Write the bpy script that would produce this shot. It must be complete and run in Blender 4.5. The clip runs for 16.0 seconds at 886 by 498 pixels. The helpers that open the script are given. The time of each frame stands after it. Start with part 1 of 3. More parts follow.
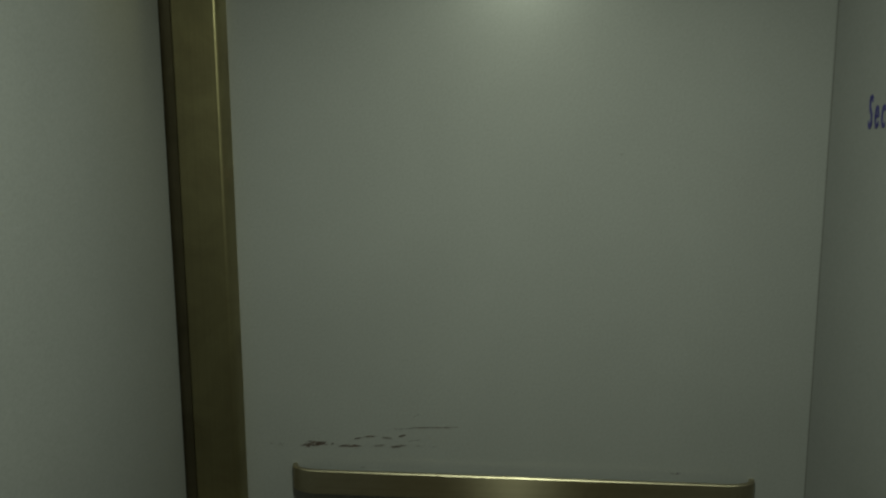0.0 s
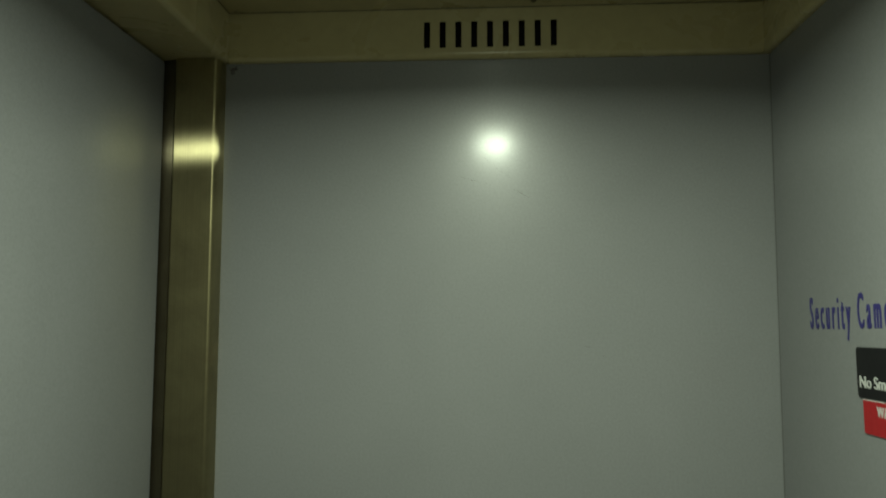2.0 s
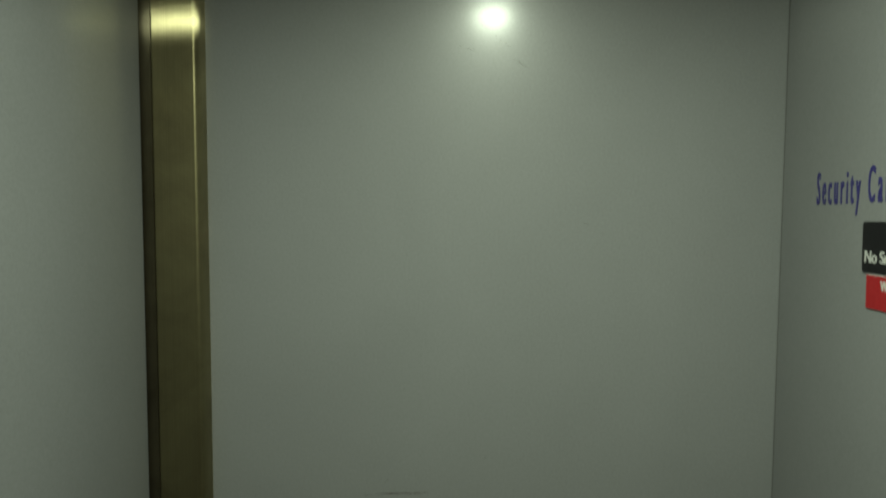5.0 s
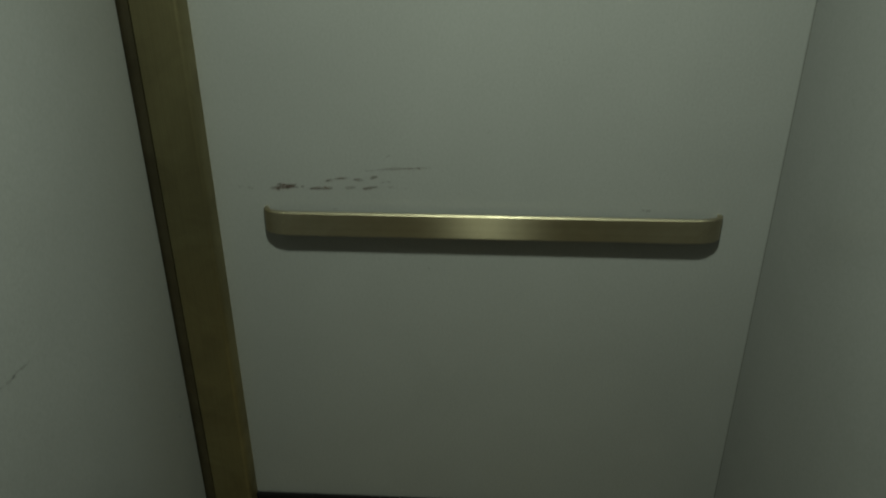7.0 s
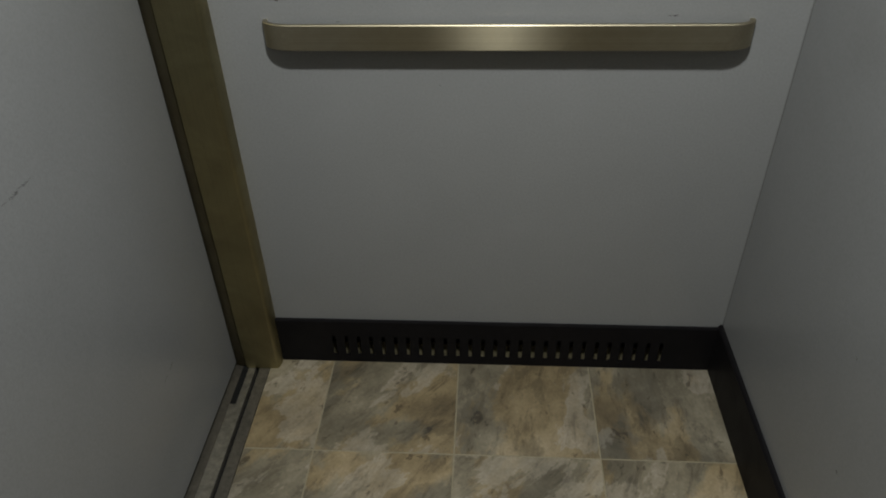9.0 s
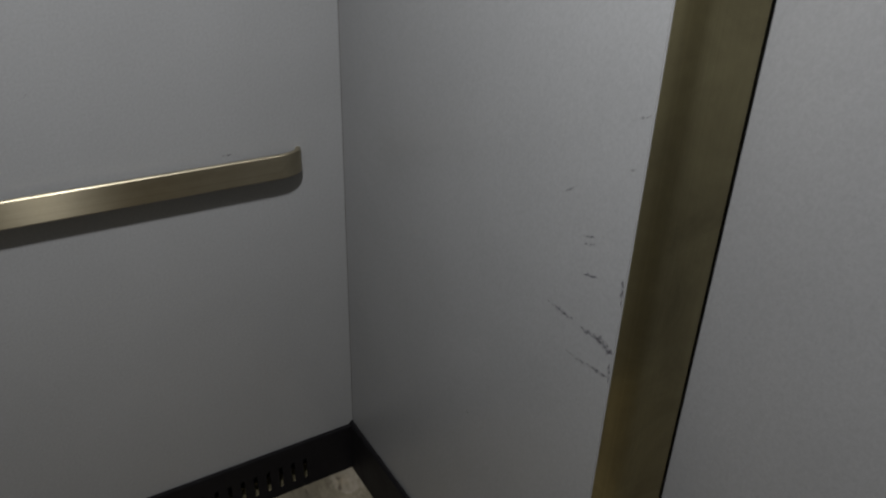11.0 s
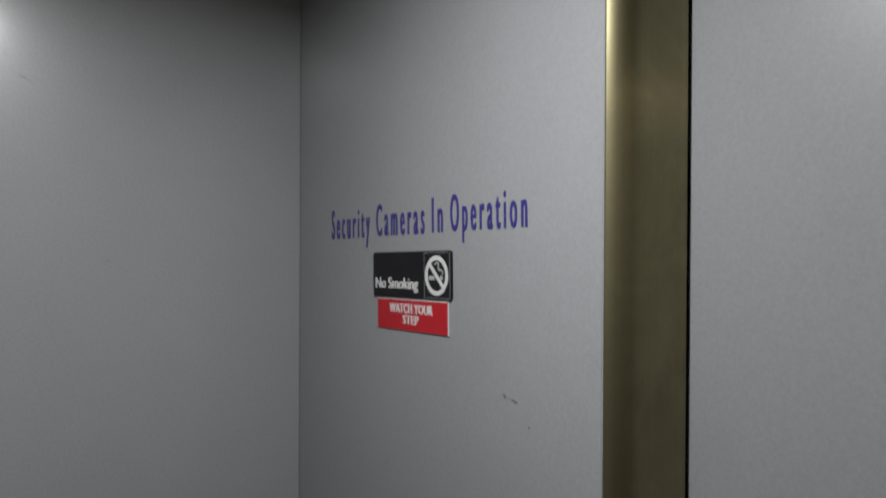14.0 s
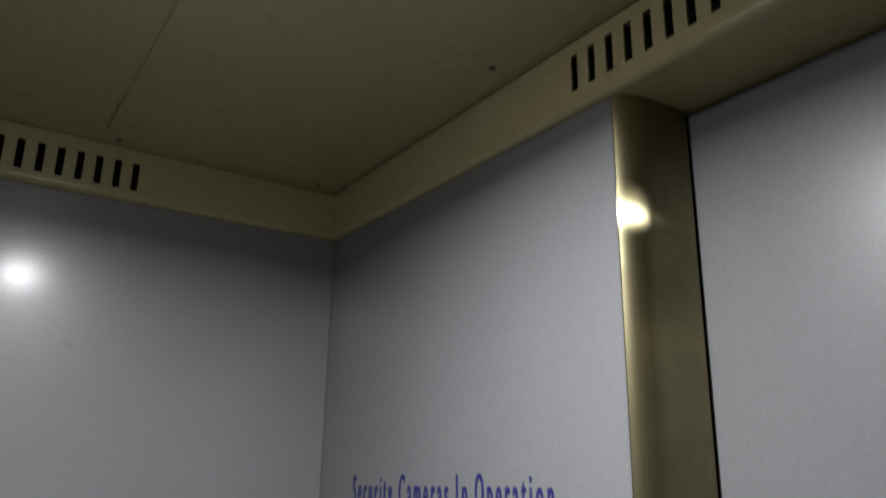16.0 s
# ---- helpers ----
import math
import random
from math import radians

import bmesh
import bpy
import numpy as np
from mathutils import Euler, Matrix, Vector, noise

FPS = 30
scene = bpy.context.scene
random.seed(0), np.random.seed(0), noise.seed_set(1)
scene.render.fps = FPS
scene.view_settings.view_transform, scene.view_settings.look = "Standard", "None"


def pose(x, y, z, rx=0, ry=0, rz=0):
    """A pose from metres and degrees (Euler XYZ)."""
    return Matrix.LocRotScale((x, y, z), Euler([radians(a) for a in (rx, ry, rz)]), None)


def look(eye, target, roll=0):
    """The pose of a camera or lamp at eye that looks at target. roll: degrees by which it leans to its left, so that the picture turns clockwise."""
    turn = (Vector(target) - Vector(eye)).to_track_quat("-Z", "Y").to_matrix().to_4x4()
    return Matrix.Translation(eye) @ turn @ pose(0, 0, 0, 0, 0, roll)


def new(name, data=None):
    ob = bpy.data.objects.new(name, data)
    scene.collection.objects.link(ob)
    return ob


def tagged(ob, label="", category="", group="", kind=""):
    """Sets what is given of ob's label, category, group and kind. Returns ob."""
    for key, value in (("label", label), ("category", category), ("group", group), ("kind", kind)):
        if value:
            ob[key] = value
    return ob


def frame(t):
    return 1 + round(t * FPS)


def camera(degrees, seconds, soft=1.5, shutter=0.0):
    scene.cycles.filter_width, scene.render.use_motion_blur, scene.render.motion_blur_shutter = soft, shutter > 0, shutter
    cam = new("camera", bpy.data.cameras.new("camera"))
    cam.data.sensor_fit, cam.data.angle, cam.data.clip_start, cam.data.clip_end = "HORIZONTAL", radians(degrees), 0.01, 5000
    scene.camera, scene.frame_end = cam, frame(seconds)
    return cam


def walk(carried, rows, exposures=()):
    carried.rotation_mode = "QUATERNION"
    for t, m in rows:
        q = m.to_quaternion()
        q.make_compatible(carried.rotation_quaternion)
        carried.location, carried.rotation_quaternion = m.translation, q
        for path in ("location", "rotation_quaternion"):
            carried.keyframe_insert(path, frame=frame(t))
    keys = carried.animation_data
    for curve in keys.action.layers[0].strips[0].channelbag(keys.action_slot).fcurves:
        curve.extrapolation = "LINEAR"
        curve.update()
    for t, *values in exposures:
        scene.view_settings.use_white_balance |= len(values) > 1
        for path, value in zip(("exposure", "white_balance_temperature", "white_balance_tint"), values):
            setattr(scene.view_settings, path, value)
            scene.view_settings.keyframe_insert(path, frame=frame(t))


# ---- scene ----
cam = camera(62.5, 16.0, soft=1.9, shutter=0.4)
PATH = [
    (0, (0.071, -1.398, 1.563), (-0.112, 0.573, 1.278), -0.3),
    (0.5, (0.11, -1.411, 1.579), (-0.028, 0.578, 1.421), -0.2),
    (1, (0.094, -1.437, 1.601), (-0.022, 0.559, 1.587), -0.3),
    (1.5, (0.094, -1.458, 1.593), (-0.033, 0.536, 1.672), 0.3),
    (2, (0.087, -1.472, 1.614), (-0.046, 0.516, 1.78), 0.2),
    (2.5, (0.095, -1.472, 1.622), (-0.05, 0.505, 1.888), 0.3),
    (3, (0.097, -1.479, 1.624), (-0.041, 0.486, 1.97), 0.3),
    (3.2, (0.088, -1.484, 1.631), (-0.035, 0.479, 1.993), 0.2),
    (5.5, (0.078, -1.415, 1.556), (-0.036, 0.554, 1.225), 0.2),
    (6, (0.08, -1.403, 1.522), (-0.046, 0.53, 1.023), 0.0),
    (6.5, (0.082, -1.375, 1.52), (-0.04, 0.5, 0.836), -1.3),
    (7, (0.072, -1.366, 1.469), (-0.031, 0.44, 0.615), -0.1),
    (7.5, (0.075, -1.355, 1.442), (-0.034, 0.378, 0.449), 0.9),
    (8, (0.076, -1.349, 1.415), (-0.038, 0.318, 0.315), -0.7),
    (8.5, (0.07, -1.349, 1.403), (-0.045, 0.264, 0.225), -1.0),
    (9, (0.06, -1.355, 1.393), (-0.056, 0.238, 0.189), -1.6),
    (9.5, (0.082, -1.332, 1.382), (0.223, 0.293, 0.224), -2.1),
    (9.7, (0.101, -1.315, 1.384), (0.412, 0.296, 0.241), -1.3),
    (11.8, (0.014, -1.379, 1.473), (1.099, 0.138, 0.751), 2.1),
    (12, (0.014, -1.38, 1.486), (1.118, 0.153, 0.828), 2.1),
    (12.5, (0.019, -1.383, 1.518), (1.158, 0.21, 1.111), 1.7),
    (13, (0.007, -1.393, 1.532), (1.166, 0.21, 1.234), 1.2),
    (13.5, (0.009, -1.393, 1.546), (1.175, 0.216, 1.318), 0.9),
    (14, (0.005, -1.403, 1.574), (1.17, 0.223, 1.562), 0.3),
    (14.5, (0.002, -1.408, 1.589), (1.161, 0.219, 1.678), -0.1),
    (15, (-0.012, -1.412, 1.602), (1.132, 0.21, 1.845), 0.2),
    (15.5, (-0.012, -1.415, 1.621), (1.108, 0.2, 1.994), 0.6),
    (16, (-0.021, -1.429, 1.662), (1.047, 0.166, 2.224), 0.9),
]
# seconds, stops, kelvin, tint
EXPOSURES = [
    (0.0, -0.37, 7900, -20),
    (0.5, -0.08, 7800, -20),
    (3.0, -0.01, 7700, -20),
    (5.5, 0.07, 7700, -20),
    (7.5, 0.33, 7700, -20),
    (8.0, 0.53, 7400, -10),
    (8.5, 0.58, 7150, -1),
    (9.0, 0.58, 6880, 5),
    (9.7, 0.54, 6700, 9),
    (11.8, 0.50, 6700, 11),
    (12.2, 0.42, 6660, 11),
    (12.5, 0.27, 6660, 11),
    (13.0, 0.17, 6620, 11),
    (14.5, -0.03, 6600, 11),
    (16.0, -0.11, 6550, 12),
]
walk(cam, [(t, look(eye, aim, roll)) for t, eye, aim, roll in PATH], EXPOSURES)

# ---- world and light: a closed lift car, lit by one round ceiling light ----
world = bpy.data.worlds.new("World")
scene.world = world
world.use_nodes = True
world.node_tree.nodes["Background"].inputs["Color"].default_value = (0.05, 0.05, 0.05, 1)
world.node_tree.nodes["Background"].inputs["Strength"].default_value = 0.1

LAMP = Vector((0.098, -0.880, 2.152))
LAMP_WATTS = 19.5
DOME_STRENGTH = 52.0
LAMP_COLOUR = (0.97, 1.0, 1.02)

# ---- the plan, in metres ----
X_WALL = 0.645          # face of the side wall with the signs
X_POST = -0.4715         # where the end wall meets the brass post
X_DOOR = -0.589         # face of the closed sliding door
X_DOOR_B = 0.764        # face of the door on the other side
Y_FRONT = -1.81         # wall behind the camera
Z_SOFFIT, Z_CEIL = 2.130, 2.235
H_BASE = 0.140
Y_POST_B = -0.831       # where the sign wall ends at the other brass post


# ---- materials ----
def material(name):
    m = bpy.data.materials.new(name)
    m.use_nodes = True
    return m, m.node_tree.nodes, m.node_tree.links, m.node_tree.nodes["Principled BSDF"]


def coords(nodes, links, scale=(1, 1, 1), space="Object"):
    tc, mp = nodes.new("ShaderNodeTexCoord"), nodes.new("ShaderNodeMapping")
    mp.inputs["Scale"].default_value = scale
    links.new(tc.outputs[space], mp.inputs["Vector"])
    return mp.outputs["Vector"]


def noise_tex(nodes, links, vec, scale, detail=4.0, rough=0.55, warp=0.0):
    n = nodes.new("ShaderNodeTexNoise")
    n.inputs["Scale"].default_value, n.inputs["Detail"].default_value = scale, detail
    n.inputs["Roughness"].default_value, n.inputs["Distortion"].default_value = rough, warp
    links.new(vec, n.inputs["Vector"])
    return n.outputs["Fac"]


def ramp(nodes, links, fac, stops):
    r = nodes.new("ShaderNodeValToRGB")
    while len(r.color_ramp.elements) < len(stops):
        r.color_ramp.elements.new(0.5)
    for e, (p, c) in zip(r.color_ramp.elements, stops):
        e.position = p
        e.color = (*c, 1) if isinstance(c, tuple) else (c, c, c, 1)
    links.new(fac, r.inputs["Fac"])
    return r.outputs["Color"]


def mixed(nodes, links, fac, a, b, kind="MIX"):
    m = nodes.new("ShaderNodeMix")
    m.data_type, m.blend_type = "RGBA", kind
    for sock, v in ((m.inputs["Factor"], fac), (m.inputs["A"], a), (m.inputs["B"], b)):
        if isinstance(v, (int, float)):
            sock.default_value = v
        elif isinstance(v, tuple):
            sock.default_value = (*v, 1)
        else:
            links.new(v, sock)
    return m.outputs["Result"]


def bump(nodes, links, bsdf, height, strength, dist):
    b = nodes.new("ShaderNodeBump")
    b.inputs["Strength"].default_value, b.inputs["Distance"].default_value = strength, dist
    links.new(height, b.inputs["Height"])
    links.new(b.outputs["Normal"], bsdf.inputs["Normal"])


def laminate(name, base, rough, gloss):
    """Pale grey satin laminate: fine speckle, faint wiped smears, a barely uneven sheet."""
    m, n, l, p = material(name)
    v = coords(n, l)
    speck = noise_tex(n, l, v, 210, 5, 0.75)
    cloud = noise_tex(n, l, v, 3.2, 5, 0.6, 0.4)
    a = ramp(n, l, speck, [(0.3, tuple(c * 0.89 for c in base)), (0.7, tuple(min(1, c * 1.10) for c in base))])
    b = ramp(n, l, cloud, [(0.3, 0.93), (0.7, 1.0)])
    l.new(mixed(n, l, 1.0, a, b, "MULTIPLY"), p.inputs["Base Color"])
    smear = noise_tex(n, l, v, 2.5, 5, 0.6, 1.0)
    r = ramp(n, l, smear, [(0.3, rough * 0.94), (0.7, rough * 1.08)])
    l.new(r, p.inputs["Roughness"])
    p.inputs["Specular IOR Level"].default_value = 0.44
    # the hard clear face of the sheet
    p.inputs["Coat Weight"].default_value = gloss
    l.new(ramp(n, l, smear, [(0.3, 0.17), (0.7, 0.20)]), p.inputs["Coat Roughness"])
    return m


def brushed(name, dark, light, rough, grain, turn, share=0.55, spread=0.80):
    """Old brushed bronze: fine grain along it that spreads the gloss across, brown tarnish in patches."""
    m, n, l, p = material(name)
    g = noise_tex(n, l, coords(n, l, grain), 1.0, 2, 0.5)
    blot = noise_tex(n, l, coords(n, l), 7.0, 6, 0.65, 0.6)
    col = ramp(n, l, blot, [(0.30, dark), (0.68, light)])
    streaks = ramp(n, l, g, [(0.25, 0.78), (0.75, 1.0)])
    tint = mixed(n, l, 1.0, col, streaks, "MULTIPLY")
    # dull worn metal under the brushing
    l.new(tint, p.inputs["Base Color"])
    p.inputs["Metallic"].default_value = 1.0
    l.new(ramp(n, l, blot, [(0.3, 0.47), (0.7, 0.38)]), p.inputs["Roughness"])
    gloss = n.new("ShaderNodeBsdfAnisotropic")
    gloss.distribution = "BECKMANN"
    l.new(tint, gloss.inputs["Color"])
    l.new(ramp(n, l, blot, [(0.3, rough * 1.04), (0.7, rough * 0.97)]), gloss.inputs["Roughness"])
    gloss.inputs["Anisotropy"].default_value = -spread
    gloss.inputs["Rotation"].default_value = turn
    t = n.new("ShaderNodeTangent")
    t.direction_type, t.axis = "RADIAL", "Z"
    l.new(t.outputs["Tangent"], gloss.inputs["Tangent"])
    both = n.new("ShaderNodeMixShader")
    both.inputs[0].default_value = share
    l.new(p.outputs[0], both.inputs[1])
    l.new(gloss.outputs[0], both.inputs[2])
    l.new(both.outputs[0], n["Material Output"].inputs["Surface"])
    return m


def painted(name, base, rough, spread=0.12, scale=30, metal=0.0, spec=0.5, relief=0.08):
    m, n, l, p = material(name)
    v = coords(n, l)
    a = noise_tex(n, l, v, scale, 6, 0.65)
    b = noise_tex(n, l, v, scale * 0.12, 4, 0.6, 0.8)
    lo, hi = tuple(c * (1 - spread) for c in base), tuple(min(1, c * (1 + spread)) for c in base)
    c1 = ramp(n, l, a, [(0.3, lo), (0.7, hi)])
    c2 = ramp(n, l, b, [(0.3, 1 - spread), (0.7, 1.0)])
    l.new(mixed(n, l, 1.0, c1, c2, "MULTIPLY"), p.inputs["Base Color"])
    l.new(ramp(n, l, b, [(0.3, rough * 1.15), (0.7, rough * 0.9)]), p.inputs["Roughness"])
    p.inputs["Metallic"].default_value = metal
    p.inputs["Specular IOR Level"].default_value = spec
    bump(n, l, p, a, relief, 0.0008)
    return m


def slate_vinyl(name):
    """Embossed vinyl printed as slate: tan and grey clouds, cleft streaks, each tile its own."""
    m, n, l, p = material(name)
    info = n.new("ShaderNodeObjectInfo")
    comb = n.new("ShaderNodeCombineXYZ")
    mul = n.new("ShaderNodeMath")
    mul.operation, mul.inputs[1].default_value = "MULTIPLY", 37.0
    l.new(info.outputs["Random"], mul.inputs[0])
    for k in ("X", "Y"):
        l.new(mul.outputs[0], comb.inputs[k])

    def shifted(scale):
        add = n.new("ShaderNodeVectorMath")
        add.operation = "ADD"
        turn = n.new("ShaderNodeVectorRotate")
        turn.rotation_type = "Z_AXIS"
        l.new(coords(n, l), turn.inputs["Vector"])
        l.new(info.outputs["Random"], turn.inputs["Angle"])
        size = n.new("ShaderNodeMapping")
        size.inputs["Scale"].default_value = scale
        l.new(turn.outputs["Vector"], size.inputs["Vector"])
        l.new(size.outputs["Vector"], add.inputs[0])
        l.new(comb.outputs[0], add.inputs[1])
        return add.outputs[0]
    big = noise_tex(n, l, shifted((1.0, 0.8, 1)), 5.0, 8, 0.64, 0.2)
    hue = noise_tex(n, l, shifted((1.3, 0.7, 1)), 3.0, 7, 0.64, 0.2)
    layer = noise_tex(n, l, shifted((1.5, 0.8, 1)), 3.6, 8, 0.64, 0.25)
    cleft = noise_tex(n, l, shifted((3.2, 0.9, 1)), 11, 9, 0.74, 0.3)
    fleck = noise_tex(n, l, shifted((1.6, 1.0, 1)), 13, 7, 0.70, 0.3)
    grit = noise_tex(n, l, shifted((1, 1, 1)), 130, 4, 0.6)
    # tan rock and grey rock, split along ragged cleavage edges
    warm = ramp(n, l, big, [(0.34, (0.17, 0.128, 0.070)), (0.45, (0.28, 0.215, 0.120)), (0.55, (0.40, 0.315, 0.185)), (0.66, (0.52, 0.43, 0.29))])
    cool = ramp(n, l, big, [(0.34, (0.130, 0.115, 0.083)), (0.45, (0.205, 0.182, 0.134)), (0.55, (0.29, 0.258, 0.192)), (0.66, (0.41, 0.37, 0.285))])
    pale = ramp(n, l, big, [(0.34, (0.27, 0.245, 0.205)), (0.50, (0.43, 0.385, 0.31)), (0.64, (0.56, 0.51, 0.43))])
    c1 = mixed(n, l, ramp(n, l, hue, [(0.47, 0.05), (0.515, 0.92)]), cool, warm)
    c1 = mixed(n, l, ramp(n, l, layer, [(0.535, 0.0), (0.55, 0.75), (0.66, 0.35)]), c1, pale)
    shade = ramp(n, l, layer, [(0.36, 0.66), (0.425, 0.76), (0.437, 1.0)])
    c2 = ramp(n, l, cleft, [(0.37, (0.58, 0.56, 0.53)), (0.46, (0.90, 0.88, 0.85)), (0.60, (1.0, 1.0, 1.0)), (0.70, (1.12, 1.10, 1.06))])
    c4 = ramp(n, l, fleck, [(0.36, (0.42, 0.39, 0.36)), (0.385, (0.95, 0.94, 0.92)), (0.60, (1.0, 1.0, 1.0))])
    c3 = ramp(n, l, grit, [(0.3, 0.49), (0.7, 0.63)])
    tone = ramp(n, l, info.outputs["Random"], [(0.0, (0.86, 0.86, 0.87)), (0.5, (1.0, 0.97, 0.92)), (1.0, (0.94, 0.94, 0.94))])
    c = c1
    for layer_colour in (shade, c2, c4, c3, tone):
        c = mixed(n, l, 1.0, c, layer_colour, "MULTIPLY")
    l.new(c, p.inputs["Base Color"])
    l.new(ramp(n, l, cleft, [(0.3, 0.62), (0.7, 0.45)]), p.inputs["Roughness"])
    bump(n, l, p, mixed(n, l, 0.5, cleft, layer), 0.6, 0.0018)
    return m


def smudge(name, col, lo, hi, scale):
    """A rubbed mark: ragged coverage, so that the surface under it shows through."""
    m, n, l, p = material(name)
    f = noise_tex(n, l, coords(n, l, scale), 1.0, 6, 0.7)
    p.inputs["Base Color"].default_value = (*col, 1)
    p.inputs["Roughness"].default_value = 0.6
    l.new(ramp(n, l, f, [(lo, 0.0), (hi, 1.0)]), p.inputs["Alpha"])
    return m


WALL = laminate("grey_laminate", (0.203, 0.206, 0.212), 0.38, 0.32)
# the same laminate darkened, so the sign wall's dimmer light is in its colour
WALL_SHADED = laminate("shaded_grey_laminate", (0.182, 0.185, 0.190), 0.38, 0.26)
DOOR = laminate("grey_door_enamel", (0.192, 0.195, 0.202), 0.34, 0.30)
DOOR_B = laminate("dull_door_enamel", (0.170, 0.172, 0.177), 0.36, 0.12)
BRONZE = brushed("brushed_bronze", (0.275, 0.240, 0.142), (0.43, 0.383, 0.222), 0.33, (1100, 1100, 0.03), 0.0, 0.50, 0.85)
# the post bronze again at a little over half its colour values
DARK_BRONZE = brushed("dark_bronze", (0.15, 0.13, 0.088), (0.24, 0.21, 0.14), 0.34, (1100, 1100, 0.03), 0.0)
RAIL = brushed("handrail_bronze", (0.38, 0.335, 0.24), (0.49, 0.44, 0.33), 0.44, (0.5, 900, 900), 0.25, 0.26, 0.62)
CREAM = painted("cream_paint", (0.40, 0.350, 0.192), 0.28, 0.06, 40, 0.0, 0.5, 0.02)
BLACK = painted("black_base", (0.006, 0.0055, 0.0065), 0.5, 0.2, 60, 0.0, 0.12)
# near black, in place of the shade inside hollows; also on shell and sill
NEAR_BLACK = painted("near_black", (0.008, 0.008, 0.008), 0.8, 0.2, 60, 0.0, 0.1)
DUSTY = painted("dusty_metal", (0.16, 0.14, 0.085), 0.6, 0.3, 120)
ALU = painted("worn_aluminium", (0.24, 0.225, 0.195), 0.42, 0.35, 60, 0.8)
# dark aluminium: grime on the inner track, painted shade in the door groove
SILL_DARK = painted("grimy_shaded_aluminium", (0.10, 0.09, 0.075), 0.5, 0.3, 80, 0.6)
SLATE = slate_vinyl("slate_vinyl")
GROUT = painted("vinyl_joint", (0.21, 0.182, 0.125), 0.6, 0.15, 90)
STEEL = painted("screw_steel", (0.10, 0.09, 0.07), 0.4, 0.2, 200, 0.8)
SIGN_BLACK = painted("black_plastic", (0.007, 0.007, 0.008), 0.4, 0.1, 200, 0.0, 0.15)
SIGN_WHITE = painted("white_print", (0.43, 0.43, 0.42), 0.5, 0.12, 300)
SIGN_MID = painted("pale_grey_print", (0.27, 0.27, 0.265), 0.5, 0.12, 300)
SIGN_GREY = painted("grey_print", (0.12, 0.12, 0.12), 0.5, 0.12, 300)
SIGN_RED = painted("red_plastic", (0.285, 0.009, 0.014), 0.45, 0.08, 200, 0.0, 0.25)
BLUE = painted("blue_vinyl", (0.018, 0.015, 0.120), 0.45, 0.12, 200)
SCUFF = smudge("brown_scuff", (0.062, 0.036, 0.030), 0.37, 0.60, (60, 60, 220))
FAINT = smudge("faint_rub", (0.10, 0.095, 0.10), 0.46, 0.74, (60, 60, 160))
INK = smudge("dark_scrape", (0.05, 0.045, 0.06), 0.40, 0.72, (140, 140, 140))
CHALK = smudge("white_rub", (0.62, 0.55, 0.55), 0.50, 0.86, (220, 220, 220))
GLOW, gn, gl, gp = material("lit_diffuser")
gp.inputs["Base Color"].default_value = (0.8, 0.8, 0.8, 1)
gp.inputs["Emission Color"].default_value = (*LAMP_COLOUR, 1)
gp.inputs["Emission Strength"].default_value = DOME_STRENGTH


# ---- building helpers ----
def part(name, bm, mat, parent=None, label="", smooth=False):
    me = bpy.data.meshes.new(name)
    bmesh.ops.recalc_face_normals(bm, faces=bm.faces)
    bm.to_mesh(me)
    bm.free()
    me.materials.append(mat)
    if smooth:
        me.shade_smooth()
        me.set_sharp_from_angle(angle=radians(35))
    ob = new(name, me)
    if parent:
        ob.parent = parent
    return tagged(ob, label)


def empty(name, at=(0, 0, 0)):
    ob = new(name)
    ob.matrix_world = Matrix.Translation(at)
    ob.empty_display_size = 0.05
    return ob


def add_box(bm, a, b, bevel=0.0, steps=2):
    tmp = bmesh.new()
    bmesh.ops.create_cube(tmp, size=1)
    for v in tmp.verts:
        v.co = Vector([a[i] + (v.co[i] + 0.5) * (b[i] - a[i]) for i in range(3)])
    if bevel:
        bmesh.ops.bevel(tmp, geom=tmp.edges[:], offset=bevel, segments=steps, affect="EDGES", profile=0.5)
    me = bpy.data.meshes.new("tmp")
    tmp.to_mesh(me)
    tmp.free()
    bm.from_mesh(me)
    bpy.data.meshes.remove(me)
    return bm


def box(a, b, bevel=0.0, steps=2):
    return add_box(bmesh.new(), a, b, bevel, steps)


def prism(points, axis, lo, hi):
    """A closed outline swept straight along an axis. points: the two other coordinates, in x, y, z order."""
    bm = bmesh.new()
    k = "xyz".index(axis)

    def at(p, v):
        c = list(p)
        c.insert(k, v)
        return c
    rings = [[bm.verts.new(at(p, v)) for p in points] for v in (lo, hi)]
    n = len(points)
    for i in range(n):
        bm.faces.new((rings[0][i], rings[0][(i + 1) % n], rings[1][(i + 1) % n], rings[1][i]))
    bm.faces.new(rings[0])
    bm.faces.new(rings[1])
    return bm


def arc(cx, cy, r, a0, a1, n=8):
    return [(cx + r * math.cos(radians(a0 + (a1 - a0) * i / n)), cy + r * math.sin(radians(a0 + (a1 - a0) * i / n))) for i in range(n + 1)]


